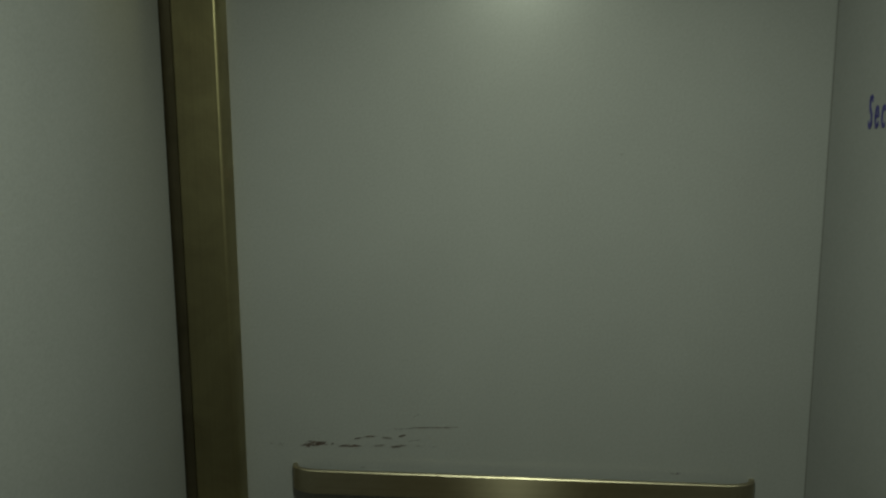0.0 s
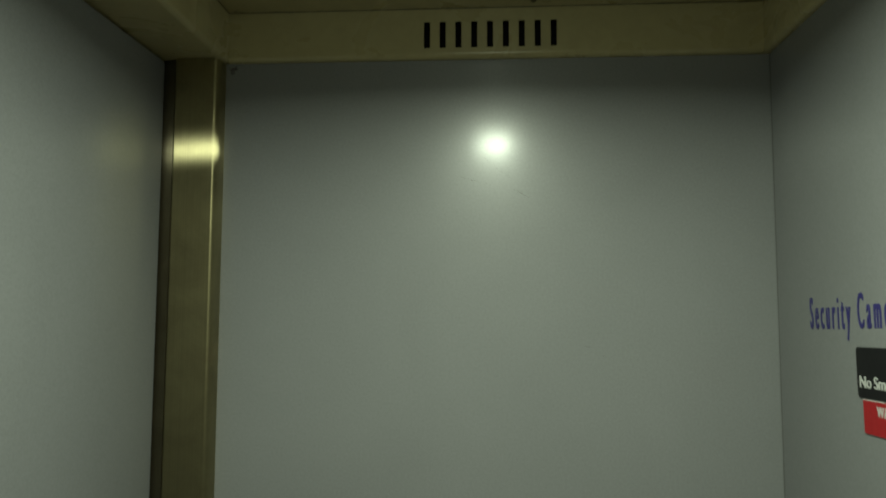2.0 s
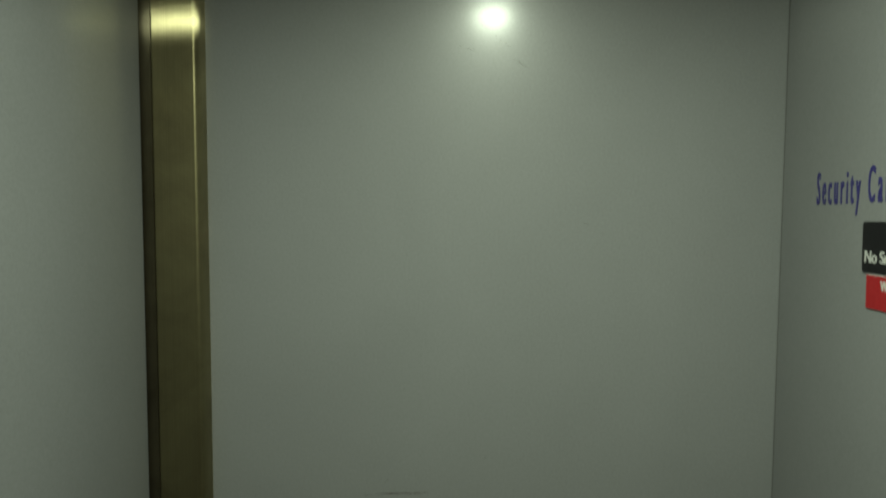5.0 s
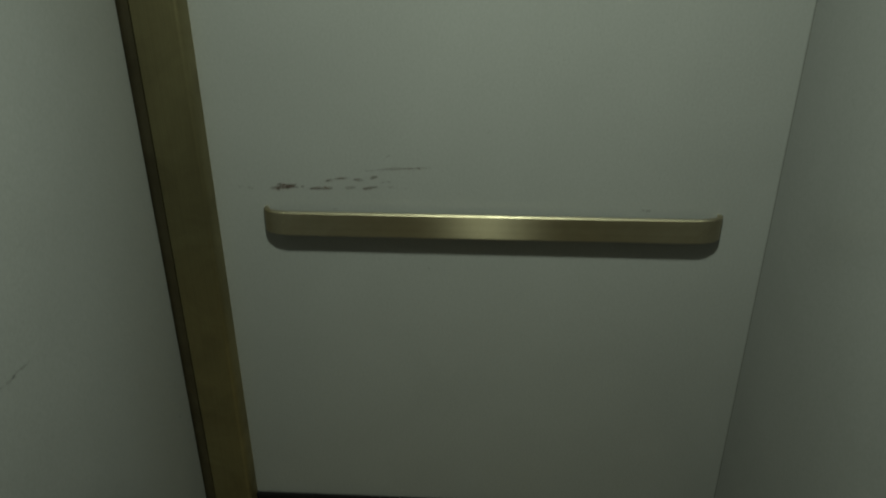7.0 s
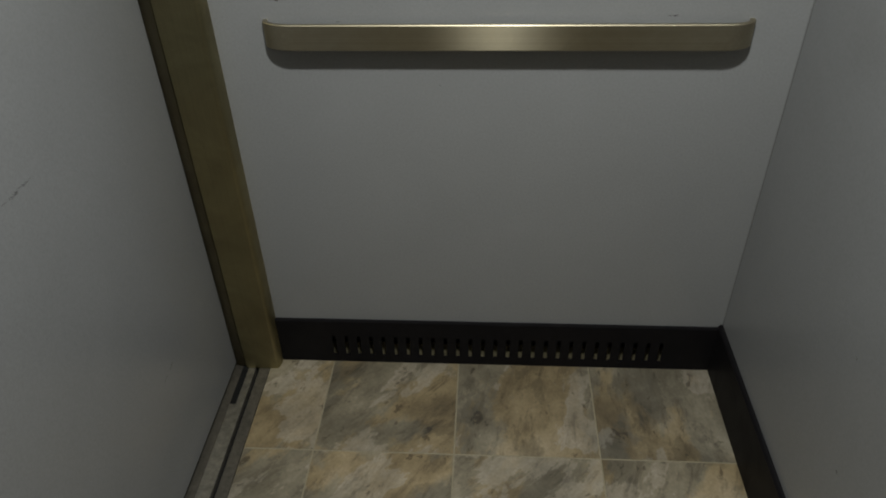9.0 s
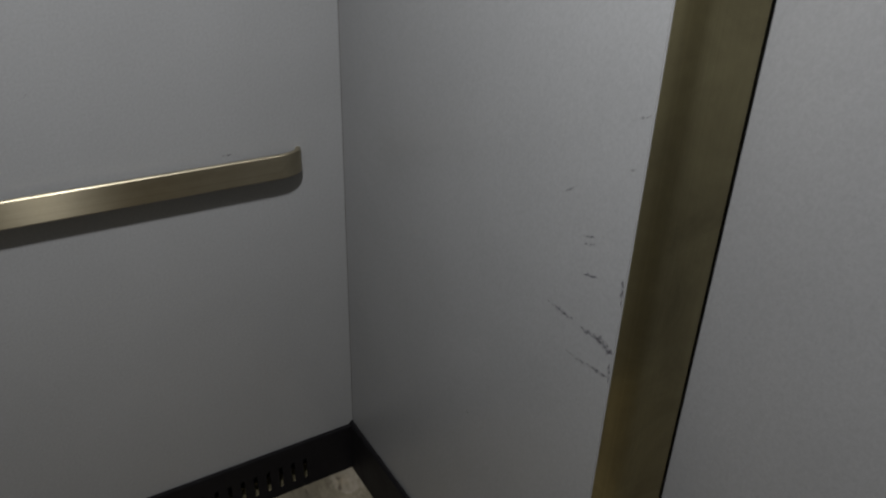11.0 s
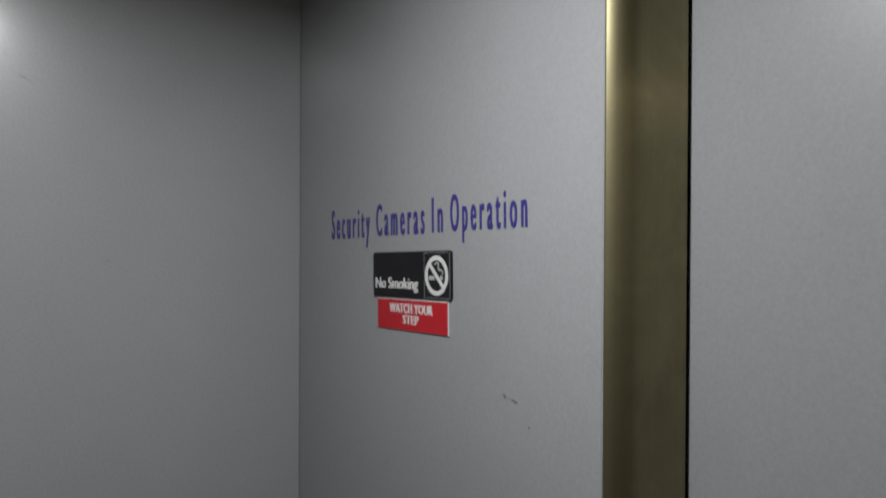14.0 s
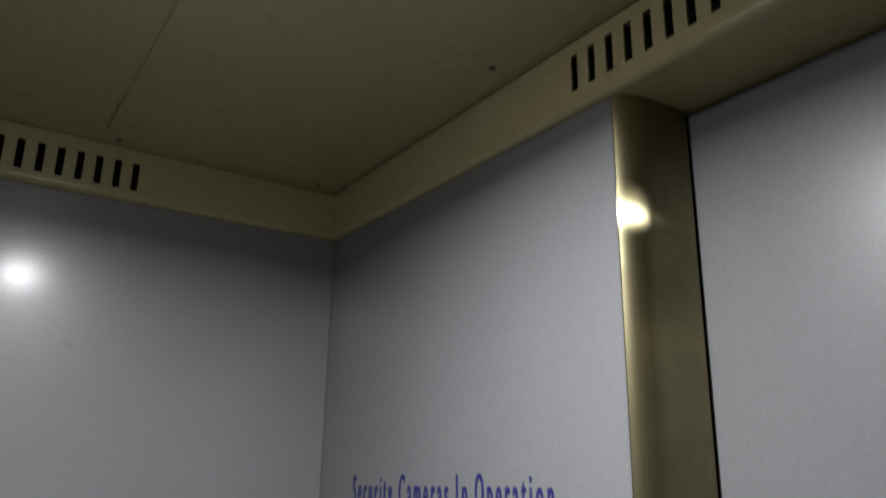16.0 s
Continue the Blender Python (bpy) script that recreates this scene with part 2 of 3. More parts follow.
def slotted(u0, u1, z0, z1, slots, width, s0, s1, back, front, along):
    """An upright plate with a row of upright slots cut right through it. along: 'x' or 'y', the way it runs."""
    bm = bmesh.new()
    us = [u0]
    for c in sorted(slots):
        us += [c - width / 2, c + width / 2]
    us.append(u1)
    zs = [z0, s0, s1, z1]

    def at(u, v, z):
        return (u, v, z) if along == "x" else (v, u, z)
    grid = [[bm.verts.new(at(u, front, z)) for z in zs] for u in us]
    for i in range(len(us) - 1):
        for j in range(3):
            if not (j == 1 and i % 2 == 1):
                bm.faces.new((grid[i][j], grid[i + 1][j], grid[i + 1][j + 1], grid[i][j + 1]))
    got = bmesh.ops.extrude_face_region(bm, geom=bm.faces[:])
    for e in got["geom"]:
        if isinstance(e, bmesh.types.BMVert):
            e.co = Vector(at(e.co.x if along == "x" else e.co.y, back, e.co.z))
    return bm


# frames for flat things on walls: x to the viewer's right, y up, z out of the wall
def on_back(x, z, out=0.0, tilt=0.0):
    return Matrix(((1, 0, 0, x), (0, 0, -1, -out), (0, 1, 0, z), (0, 0, 0, 1))) @ pose(0, 0, 0, 0, 0, tilt)


def on_right(y, z, out=0.0, tilt=0.0):
    return Matrix(((0, 0, -1, X_WALL - out), (-1, 0, 0, y), (0, 1, 0, z), (0, 0, 0, 1))) @ pose(0, 0, 0, 0, 0, tilt)


def on_door(y, z, out=0.0, tilt=0.0):
    return Matrix(((0, 0, 1, X_DOOR + out), (1, 0, 0, y), (0, 1, 0, z), (0, 0, 0, 1))) @ pose(0, 0, 0, 0, 0, tilt)


rng = random.Random(11)


def streak(name, frame_at, u0, v0, u1, v1, width, mat, parent, label=""):
    """A ragged rubbed streak lying on a wall, from one end to the other."""
    bm = bmesh.new()
    n = max(5, int(math.hypot(u1 - u0, v1 - v0) / 0.004))
    dx, dy = u1 - u0, v1 - v0
    d = math.hypot(dx, dy)
    nx, ny = -dy / d, dx / d
    top, low = [], []
    for i in range(n + 1):
        f = i / n
        taper = min(1, 3.2 * f, 3.2 * (1 - f)) ** 0.6 if 0 < f < 1 else 0.06
        w = width * 0.5 * taper
        j = rng.uniform(-0.25, 0.25) * width
        a, b = w * rng.uniform(0.5, 1.2) + j, -w * rng.uniform(0.5, 1.2) + j
        x, y = u0 + dx * f, v0 + dy * f
        top.append(bm.verts.new(frame_at(x + nx * a, y + ny * a, 0.0006).translation))
        low.append(bm.verts.new(frame_at(x + nx * b, y + ny * b, 0.0006).translation))
    for i in range(n):
        bm.faces.new((low[i], low[i + 1], top[i + 1], top[i]))
    return part(name, bm, mat, parent, label)


def lettering(name, text, m, width, height, depth, mat, parent, spacing=1.0, bold=0.0, label="", fat=0.0):
    """Raised letters that fill width x height; m is the lower left end of the baseline. height: of a capital."""
    cu = bpy.data.curves.new(name, "FONT")
    cu.body, cu.extrude, cu.offset, cu.space_character = text, 0.0, bold, spacing
    cu.resolution_u = 4
    tmp = new("tmp", cu)
    bpy.context.view_layer.update()
    me = bpy.data.meshes.new_from_object(tmp.evaluated_get(bpy.context.evaluated_depsgraph_get()))
    bpy.data.objects.remove(tmp)
    xs = [v.co.x for v in me.vertices]
    x0, x1 = min(xs), max(xs)
    cap = 0.70
    bm = bmesh.new()
    bm.from_mesh(me)
    bpy.data.meshes.remove(me)
    got = bmesh.ops.extrude_face_region(bm, geom=bm.faces[:])
    for v in bm.verts:
        v.co.z = 0.0
    for e in got["geom"]:
        if isinstance(e, bmesh.types.BMVert):
            e.co.z = depth
    for v in bm.verts:
        v.co = Vector(((v.co.x - x0) / (x1 - x0) * (width - 2 * fat) + fat, v.co.y / cap * height, v.co.z))
    if fat:
        # thicken the upright strokes: the same letters again, a little to each side
        base = bm.verts[:] + bm.edges[:] + bm.faces[:]
        for shift, lift in ((-fat, 0.00006), (fat, 0.00012)):
            for e in bmesh.ops.duplicate(bm, geom=base)["geom"]:
                if isinstance(e, bmesh.types.BMVert):
                    e.co.x += shift
                    e.co.z += lift if e.co.z > depth / 2 else 0.0
    for v in bm.verts:
        v.co = m @ v.co
    return part(name, bm, mat, parent, label)


# ---- end wall, sign wall and the walls that close the car ----
wall_back = tagged(part("wall_back", box((X_POST - 0.02, 0.0, H_BASE), (X_WALL + 0.03, 0.05, Z_SOFFIT), 0.0015), WALL),
                   "grey laminate end wall panel with dark scuffs above the handrail", "wall", kind="structure")
wall_right = tagged(part("wall_right", box((X_WALL, Y_POST_B, 0.0), (X_WALL + 0.02, -0.0035, Z_SOFFIT), 0.0012), WALL_SHADED),
                    "grey laminate side wall panel, coloured darker as shade, carrying signs and lettering", "wall", kind="structure")
# never in view; its dark bronze is there to lower the bounce light
tagged(part("wall_front", box((-0.75, Y_FRONT - 0.05, 0.0), (0.90, Y_FRONT, 2.30)), DARK_BRONZE),
       "unseen wall closing the car's other end, dark bronze to cut bounced light", "wall", kind="structure")
tagged(part("wall_left", box((X_DOOR - 0.06, Y_FRONT, 0.0), (X_POST, -1.16, Z_SOFFIT)), WALL),
       "grey laminate return wall beside the sliding door", "wall", kind="structure")
tagged(part("shaft_wall", box((-0.82, 0.06, -0.05), (0.95, 0.10, 2.35)), NEAR_BLACK), "dark shell outside the car's end wall", "wall", kind="structure")

part("corner_joint", box((X_WALL - 0.0004, -0.0034, H_BASE + 0.012), (X_WALL + 0.006, -0.0004, Z_SOFFIT - 0.001)), SIGN_GREY, wall_right, "thin dark joint in the corner of the walls")

# ---- brass door posts ----
post_a = empty("door_post", (X_POST, 0, 0))
# a flat face with a softly rounded nose, then a rounded return strip that turns back behind the door
nose = [(-0.010 + 0.010 * math.cos(radians(a)), -0.0205 - 0.022 * math.sin(radians(a))) for a in range(0, 91, 9)]
outline = [(0.0, 0.03)] + nose + [(-0.0885, -0.0425), (-0.0915, -0.0395), (-0.0915, 0.03)]
part("face", prism(outline, "z", 0.0, Z_SOFFIT - 0.001), BRONZE, post_a, smooth=True)
bow = [(-0.0950 - 0.041 * f, -0.0360 + 0.0150 * f - 0.003 * math.sin(math.pi * f)) for f in (i / 10 for i in range(11))]
part("stop_strip", prism([(-0.0925, 0.03), (-0.0925, -0.033)] + bow + [(-0.136, 0.03)], "z", 0.0, Z_SOFFIT - 0.001), DARK_BRONZE, post_a, "narrow darker bronze return behind the door edge", smooth=True)
tagged(post_a, "brushed bronze door post with a rounded nose beside the sliding door", "door post", "bronze door posts")

post_b = empty("door_post", (X_WALL, Y_POST_B, 0))
outline = [(0.0012, 0.0080)] + arc(0.040, 0.0225, 0.0460, 208, 264, 18) + [(0.060, -0.0259), (0.111, -0.0280), (0.111, 0.004)]
part("face", prism(outline, "z", 0.0, Z_SOFFIT - 0.001), BRONZE, post_b, smooth=True)
part("edge_trim", box((-0.0007, 0.0056, 0.0), (0.0008, 0.0068, Z_SOFFIT - 0.002), 0.0004, 1), WALL, post_b, "thin pale edge of the wall sheet")
# solid near-black strip: the gap's shade is in its colour
part("stop_strip", box((0.1115, -0.012, 0.0), (0.200, 0.004, Z_SOFFIT - 0.001)), NEAR_BLACK, post_b, "black strip standing for the shade in the gap behind the door edge")
tagged(post_b, "brushed bronze door post ending the wall that carries signs", "door post", "bronze door posts")


# ---- sliding doors ----
def sliding_door(name, face, away, y_lead, y_end, label, round_r, paint):
    """A door leaf with a rounded leading edge. away: the side on which its back lies."""
    t = 0.034
    pts = [(face, y_end)]
    for i in range(9):
        a = radians(90 * i / 8)
        pts.append((face + away * round_r * (1 - math.cos(a)), y_lead - round_r * (1 - math.sin(a))))
    pts += [(face + away * t, y_lead), (face + away * t, y_end)]
    ob = empty(name, (0, 0, 0))
    part("leaf", prism(pts, "z", 0.012, Z_SOFFIT - 0.006), paint, ob, smooth=True)
    return tagged(ob, label, "door", kind="structure")


door_1 = sliding_door("door_1", X_DOOR, -1, -0.0225, -1.155, "closed grey enamelled sliding door with a rounded leading edge", 0.017, DOOR)
door_2 = sliding_door("door_2", X_DOOR_B, 1, -0.8500, -1.80, "closed pale grey sliding door beside a black gap", 0.010, DOOR_B)

# ---- ceiling, soffits with vents, hatch ----
ceiling = tagged(part("ceiling", box((-0.78, Y_FRONT - 0.03, Z_CEIL), (0.90, 0.06, Z_CEIL + 0.06)), CREAM),
                 "cream painted metal ceiling of the lift car", "ceiling", kind="structure")


def lip(face, away, back, top):
    """Outline of a soffit's foot: rounded lower front edge. face: where the front stands; away: towards the wall."""
    r = 0.011
    pts = [(back, Z_SOFFIT), (back, top), (face, top)]
    for i in range(7):
        a = radians(90 * i / 6)
        pts.append((face + away * r * (1 - math.cos(a)), Z_SOFFIT + r * (1 - math.sin(a))))
    return pts


X_SL, X_SR, Y_SB = X_POST + 0.007, X_WALL - 0.013, -0.011
SLOT = 0.0325
soffit_b = empty("soffit", (0, 0, 0))
part("lip", prism(lip(Y_SB, 1, 0.05, 2.145), "x", X_SL, X_SR), CREAM, soffit_b, smooth=True)
back_slots = [0.0845 + SLOT * (i - 4) for i in range(9)]
part("slotted_face", slotted(X_SL, X_SR, 2.145, Z_CEIL, back_slots, 0.0128, 2.152, 2.2075, Y_SB + 0.003, Y_SB, "x"), CREAM, soffit_b)
# a black sheet gives the slots their shade by colour
part("vent_backing", box((X_SL, 0.020, 2.146), (X_SR, 0.03, Z_CEIL)), NEAR_BLACK, soffit_b, "black sheet standing for the shade behind the vent slots")
tagged(soffit_b, "cream painted soffit with nine dark vent slots over the end wall", "soffit", kind="structure")

soffit_r = empty("soffit", (0, 0, 0))
part("lip", prism(lip(X_SR, 1, 0.86, 2.145), "y", Y_FRONT, 0.05), CREAM, soffit_r, smooth=True)
side_slots = [-0.7755 - SLOT * i for i in range(9)]
part("slotted_face", slotted(Y_FRONT, 0.05, 2.145, Z_CEIL, side_slots, 0.0128, 2.1585, 2.214, X_SR + 0.003, X_SR, "y"), CREAM, soffit_r)
# black sheet again, as the shade inside these slots
part("vent_backing", box((X_SR + 0.035, Y_FRONT, 2.146), (X_SR + 0.045, 0.05, Z_CEIL)), NEAR_BLACK, soffit_r, "black sheet standing for the shade behind the vent slots")
tagged(soffit_r, "cream painted soffit with dark vent slots over the sign wall", "soffit", kind="structure")

soffit_l = empty("soffit", (0, 0, 0))
part("lip", prism(lip(X_SL, -1, -0.74, Z_CEIL), "y", Y_FRONT, 0.05), CREAM, soffit_l, smooth=True)
tagged(soffit_l, "deep cream painted soffit over the sliding door", "soffit", kind="structure")

hatch = empty("ceiling_hatch", (0.146, -0.052, Z_CEIL))
part("panel", box((0.0, -1.05, -0.0030), (0.468, 0.0, -0.0001), 0.0009, 2), CREAM, hatch)
for sx, sy in ((0.026, 0.011), (0.428, -0.004), (0.434, -0.605), (0.02, -0.605)):
    sc = bmesh.new()
    bmesh.ops.create_uvsphere(sc, u_segments=12, v_segments=6, radius=0.0062, matrix=Matrix.Translation((sx, sy, -0.0028 if sy < 0.005 else -0.0004)) @ Matrix.Diagonal((1, 1, 0.5, 1)))
    part("screw", sc, STEEL, hatch, "small dark screw head", True)
tagged(hatch, "cream painted ceiling hatch panel held by small dark screws", "hatch")
seam = empty("ceiling_seam", (0, 0, Z_CEIL))
for a, b in (((X_SL, Y_SB - 0.0032, -0.0012), (X_SR, Y_SB - 0.0004, 0)), ((X_SR - 0.0032, Y_FRONT, -0.0012), (X_SR - 0.0004, Y_SB - 0.004, 0)), ((X_SL + 0.0004, Y_FRONT, -0.0012), (X_SL + 0.0022, Y_SB - 0.004, 0))):
    part("joint_line", box(a, b), DUSTY, seam)
tagged(seam, "thin dark joint between ceiling panel and soffits", "joint", kind="structure")

# ---- the round ceiling light ----
light = empty("ceiling_light", (LAMP.x, LAMP.y, Z_CEIL))
ring = bmesh.new()
prof = [(0.047, 0.0), (0.074, 0.0), (0.073, -0.012), (0.060, -0.046), (0.054, -0.051), (0.047, -0.051)]
loops = [[ring.verts.new((r * math.cos(2 * math.pi * i / 40), r * math.sin(2 * math.pi * i / 40), z)) for i in range(40)] for r, z in prof]
for j in range(len(prof)):
    for i in range(40):
        a, b = loops[j], loops[(j + 1) % len(prof)]
        ring.faces.new((a[i], a[(i + 1) % 40], b[(i + 1) % 40], b[i]))
part("trim_ring", ring, CREAM, light, smooth=True)
dome = bmesh.new()
bmesh.ops.create_uvsphere(dome, u_segments=32, v_segments=16, radius=0.046)
bmesh.ops.delete(dome, geom=[v for v in dome.verts if v.co.z > 0.002], context="VERTS")
for v in dome.verts:
    v.co.z = v.co.z * 0.74 - 0.047
part("diffuser", dome, GLOW, light, "glowing frosted diffuser", True)
tagged(light, "round ceiling light with a glowing frosted diffuser", "ceiling light")
lamp_data = bpy.data.lights.new("bulb", "AREA")
lamp_data.shape, lamp_data.size, lamp_data.energy, lamp_data.color = "DISK", 0.09, LAMP_WATTS, LAMP_COLOUR
lamp_data.spread = radians(170)
bulb = new("bulb", lamp_data)
bulb.matrix_world = Matrix.Translation((LAMP.x, LAMP.y, Z_CEIL - 0.082))

# ---- baseboards ----
base_b = empty("baseboard", (0, 0, 0))
low_slots = [-0.3265 + 0.032 * i for i in range(27)]
part("slotted_face", slotted(X_POST, X_WALL - 0.010, 0.0, H_BASE, low_slots, 0.0095, 0.026, 0.090, -0.0065, -0.010, "x"), BLACK, base_b)
# ledge stops where lamplight would end, so its shape sets the lit specks
part("vent_backing", box((X_POST, 0.020, 0.0), (X_WALL, 0.026, 0.040)), DUSTY, base_b, "dusty tan metal ledge cut to the lit height behind the low vent slots")
# black sheet above the ledge, in place of shade
part("vent_hollow", box((X_POST, 0.027, 0.0), (X_WALL, 0.031, H_BASE - 0.001)), NEAR_BLACK, base_b, "black sheet standing for the shade behind the low vent slots")
part("cap", prism([(-0.0105, H_BASE - 0.004), (-0.008, H_BASE + 0.0015), (0.0, H_BASE + 0.0015), (0.0, H_BASE - 0.004)], "x", X_POST, X_WALL - 0.010), BLACK, base_b)
tagged(base_b, "black vented baseboard with small slots under the end wall", "baseboard", kind="structure")
base_r = tagged(part("baseboard", prism([(X_WALL - 0.011, 0.0), (X_WALL - 0.010, H_BASE + 0.004), (X_WALL - 0.006, H_BASE + 0.010), (X_WALL, H_BASE + 0.010), (X_WALL, 0.0)], "y", Y_POST_B + 0.006, -0.001), BLACK, smooth=False),
                "plain black baseboard under the sign wall", "baseboard", kind="structure")

# ---- handrail: a flat bar bent back to the wall at both ends ----
def handrail():
    x0, x1, out, z0, z1, th = -0.372, 0.549, 0.035, 0.862, 0.912, 0.010
    ra, rb = 0.060, 0.033   # the bend: along the wall, and out from it
    outer, inner = [], []
    for cx, a0, a1 in ((x0 + ra, 180, 270), (x1 - ra, 270, 360)):
        for i in range(17):
            a = radians(a0 + (a1 - a0) * i / 16)
            outer.append((cx + ra * math.cos(a), -out + rb + rb * math.sin(a)))
            inner.append((cx + (ra - th) * math.cos(a), -out + rb + (rb - th) * math.sin(a)))
    outer = [(x0, 0.0)] + outer + [(x1, 0.0)]
    inner = [(x0 + th, 0.0)] + inner + [(x1 - th, 0.0)]
    bm = bmesh.new()
    # section round the bar with small rounded edges
    e = 0.0018
    sect = [(0.0, z0 + e), (e / th, z0), (1 - e / th, z0), (1.0, z0 + e), (1.0, z1 - e), (1 - e / th, z1), (e / th, z1), (0.0, z1 - e)]
    rings = []
    for (ox, oy), (ix, iy) in zip(outer, inner):
        rings.append([bm.verts.new((ox + (ix - ox) * f, oy + (iy - oy) * f, z)) for f, z in sect])
    for a, b in zip(rings, rings[1:]):
        for i in range(8):
            bm.faces.new((a[i], b[i], b[(i + 1) % 8], a[(i + 1) % 8]))
    bm.faces.new(rings[0])
    bm.faces.new(rings[-1])
    rail = empty("handrail", (0, 0, 0))
    part("bar", bm, RAIL, rail, smooth=True)
    for x in (-0.20, 0.3775):
        part("bracket", box((x - 0.012, -out + th, 0.878), (x + 0.012, 0.0, 0.896), 0.002), ALU, rail, "short hidden wall bracket")
    return tagged(rail, "brushed bronze flat handrail bent back to the end wall", "handrail")


handrail()

# ---- lettering and signs on the side wall ----
words = empty("wall_lettering", (X_WALL, -0.42, 1.59))
inv = words.matrix_world.inverted()
for text, y0, y1, z in (("Security", -0.146, -0.291, 1.5835), ("Cameras", -0.313, -0.461, 1.5885), ("In", -0.481, -0.510, 1.5925), ("Operation", -0.529, -0.698, 1.5945)):
    lettering("word", text, inv @ on_right(y0, z, 0.0003, 1.2), y0 - y1, 0.0545, 0.0006, BLUE, words, 1.55, 0.0, fat=0.0010)
tagged(words, "blue vinyl letters reading Security Cameras In Operation", "lettering")


def rounded(w, h, r, depth, n=5, bevel=0.0):
    """A flat plate with rounded corners, lower left corner at the origin, its back at z = 0."""
    bm = bmesh.new()
    pts = []
    for cx, cy, a in ((w - r, r, -90), (w - r, h - r, 0), (r, h - r, 90), (r, r, 180)):
        pts += arc(cx, cy, r, a, a + 90, n)
    f = bm.faces.new([bm.verts.new((x, y, 0)) for x, y in pts])
    ext = bmesh.ops.extrude_face_region(bm, geom=[f])
    tops = [e for e in ext["geom"] if isinstance(e, bmesh.types.BMVert)]
    for v in tops:
        v.co.z = depth
    if bevel:
        rim = [e for e in bm.edges if all(abs(v.co.z - depth) < 1e-7 for v in e.verts)]
        bmesh.ops.bevel(bm, geom=rim, offset=bevel, segments=2, affect="EDGES", profile=0.5)
    return bm


def ring_bm(cx, cy, r0, r1, z0, z1, n=40):
    bm = bmesh.new()
    loops = [[bm.verts.new((cx + r * math.cos(2 * math.pi * i / n), cy + r * math.sin(2 * math.pi * i / n), z)) for i in range(n)] for r, z in ((r0, z0), (r1, z0), (r1, z1), (r0, z1))]
    for j in range(4):
        for i in range(n):
            a, b = loops[j], loops[(j + 1) % 4]
            bm.faces.new((a[i], a[(i + 1) % n], b[(i + 1) % n], b[i]))
    return bm


def ribbon(pts, w, z0, z1):
    """A flat band of width w along a line of points."""
    bm = bmesh.new()
    rows = []
    for i, (x, y) in enumerate(pts):
        x0, y0 = pts[max(0, i - 1)]
        x1, y1 = pts[min(len(pts) - 1, i + 1)]
        d = math.hypot(x1 - x0, y1 - y0)
        nx, ny = -(y1 - y0) / d * w / 2, (x1 - x0) / d * w / 2
        rows.append([bm.verts.new(c) for c in ((x + nx, y + ny, z0), (x - nx, y - ny, z0), (x - nx, y - ny, z1), (x + nx, y + ny, z1))])
    for a, b in zip(rows, rows[1:]):
        for i in range(4):
            bm.faces.new((a[i], b[i], b[(i + 1) % 4], a[(i + 1) % 4]))
    bm.faces.new(rows[0])
    bm.faces.new(rows[-1])
    return bm


def no_smoking_sign():
    w, h, d = 0.2285, 0.0752, 0.0030
    s = empty("no_smoking_sign")
    part("board", rounded(w, h, 0.006, d, 6, 0.0008), SIGN_BLACK, s)
    t = d + 0.0003
    # thin grey keyline round the pictogram
    for pts in ([(0.1575, 0.003), (0.1575, h - 0.003)], [(0.1575, h - 0.003), (w - 0.004, h - 0.003)], [(w - 0.004, h - 0.003), (w - 0.004, 0.003)], [(w - 0.004, 0.003), (0.1575, 0.003)]):
        part("keyline", ribbon(pts, 0.0011, d - 0.0002, t), SIGN_GREY, s)
    cx, cy = 0.190, 0.0372
    part("ring", ring_bm(cx, cy, 0.0235, 0.0305, d - 0.0002, t), SIGN_WHITE, s, "white prohibition ring")
    k = 0.0255 / math.sqrt(2)
    part("slash", ribbon([(cx - k, cy + k), (cx + k, cy - k)], 0.0062, d - 0.0002, t + 0.0002), SIGN_WHITE, s, "white diagonal slash")
    part("cigarette", ribbon([(cx - 0.0205, cy - 0.0035), (cx - 0.0045, cy - 0.0035)], 0.0062, d - 0.0002, t), SIGN_MID, s)
    part("cigarette", ribbon([(cx + 0.0095, cy - 0.0035), (cx + 0.0165, cy - 0.0035)], 0.0062, d - 0.0002, t), SIGN_MID, s)
    smoke = [(cx + 0.016, cy + 0.0015), (cx + 0.0165, cy + 0.006), (cx + 0.013, cy + 0.0085), (cx + 0.006, cy + 0.0095), (cx + 0.0045, cy + 0.013), (cx + 0.0065, cy + 0.0165), (cx + 0.004, cy + 0.0195), (cx - 0.001, cy + 0.0195), (cx - 0.0045, cy + 0.016)]
    part("smoke", ribbon(smoke, 0.0026, d - 0.0002, t), SIGN_MID, s)
    lettering("wording", "No Smoking", pose(0.0085, 0.0152, d - 0.0001), 0.1315, 0.0178, 0.0004, SIGN_WHITE, s, 0.98, 0.0, fat=0.0009)
    s.matrix_world = on_right(-0.3085, 1.4845, 0.0002, 1.55)
    return tagged(s, "black plastic no smoking sign with white wording and pictogram", "sign")


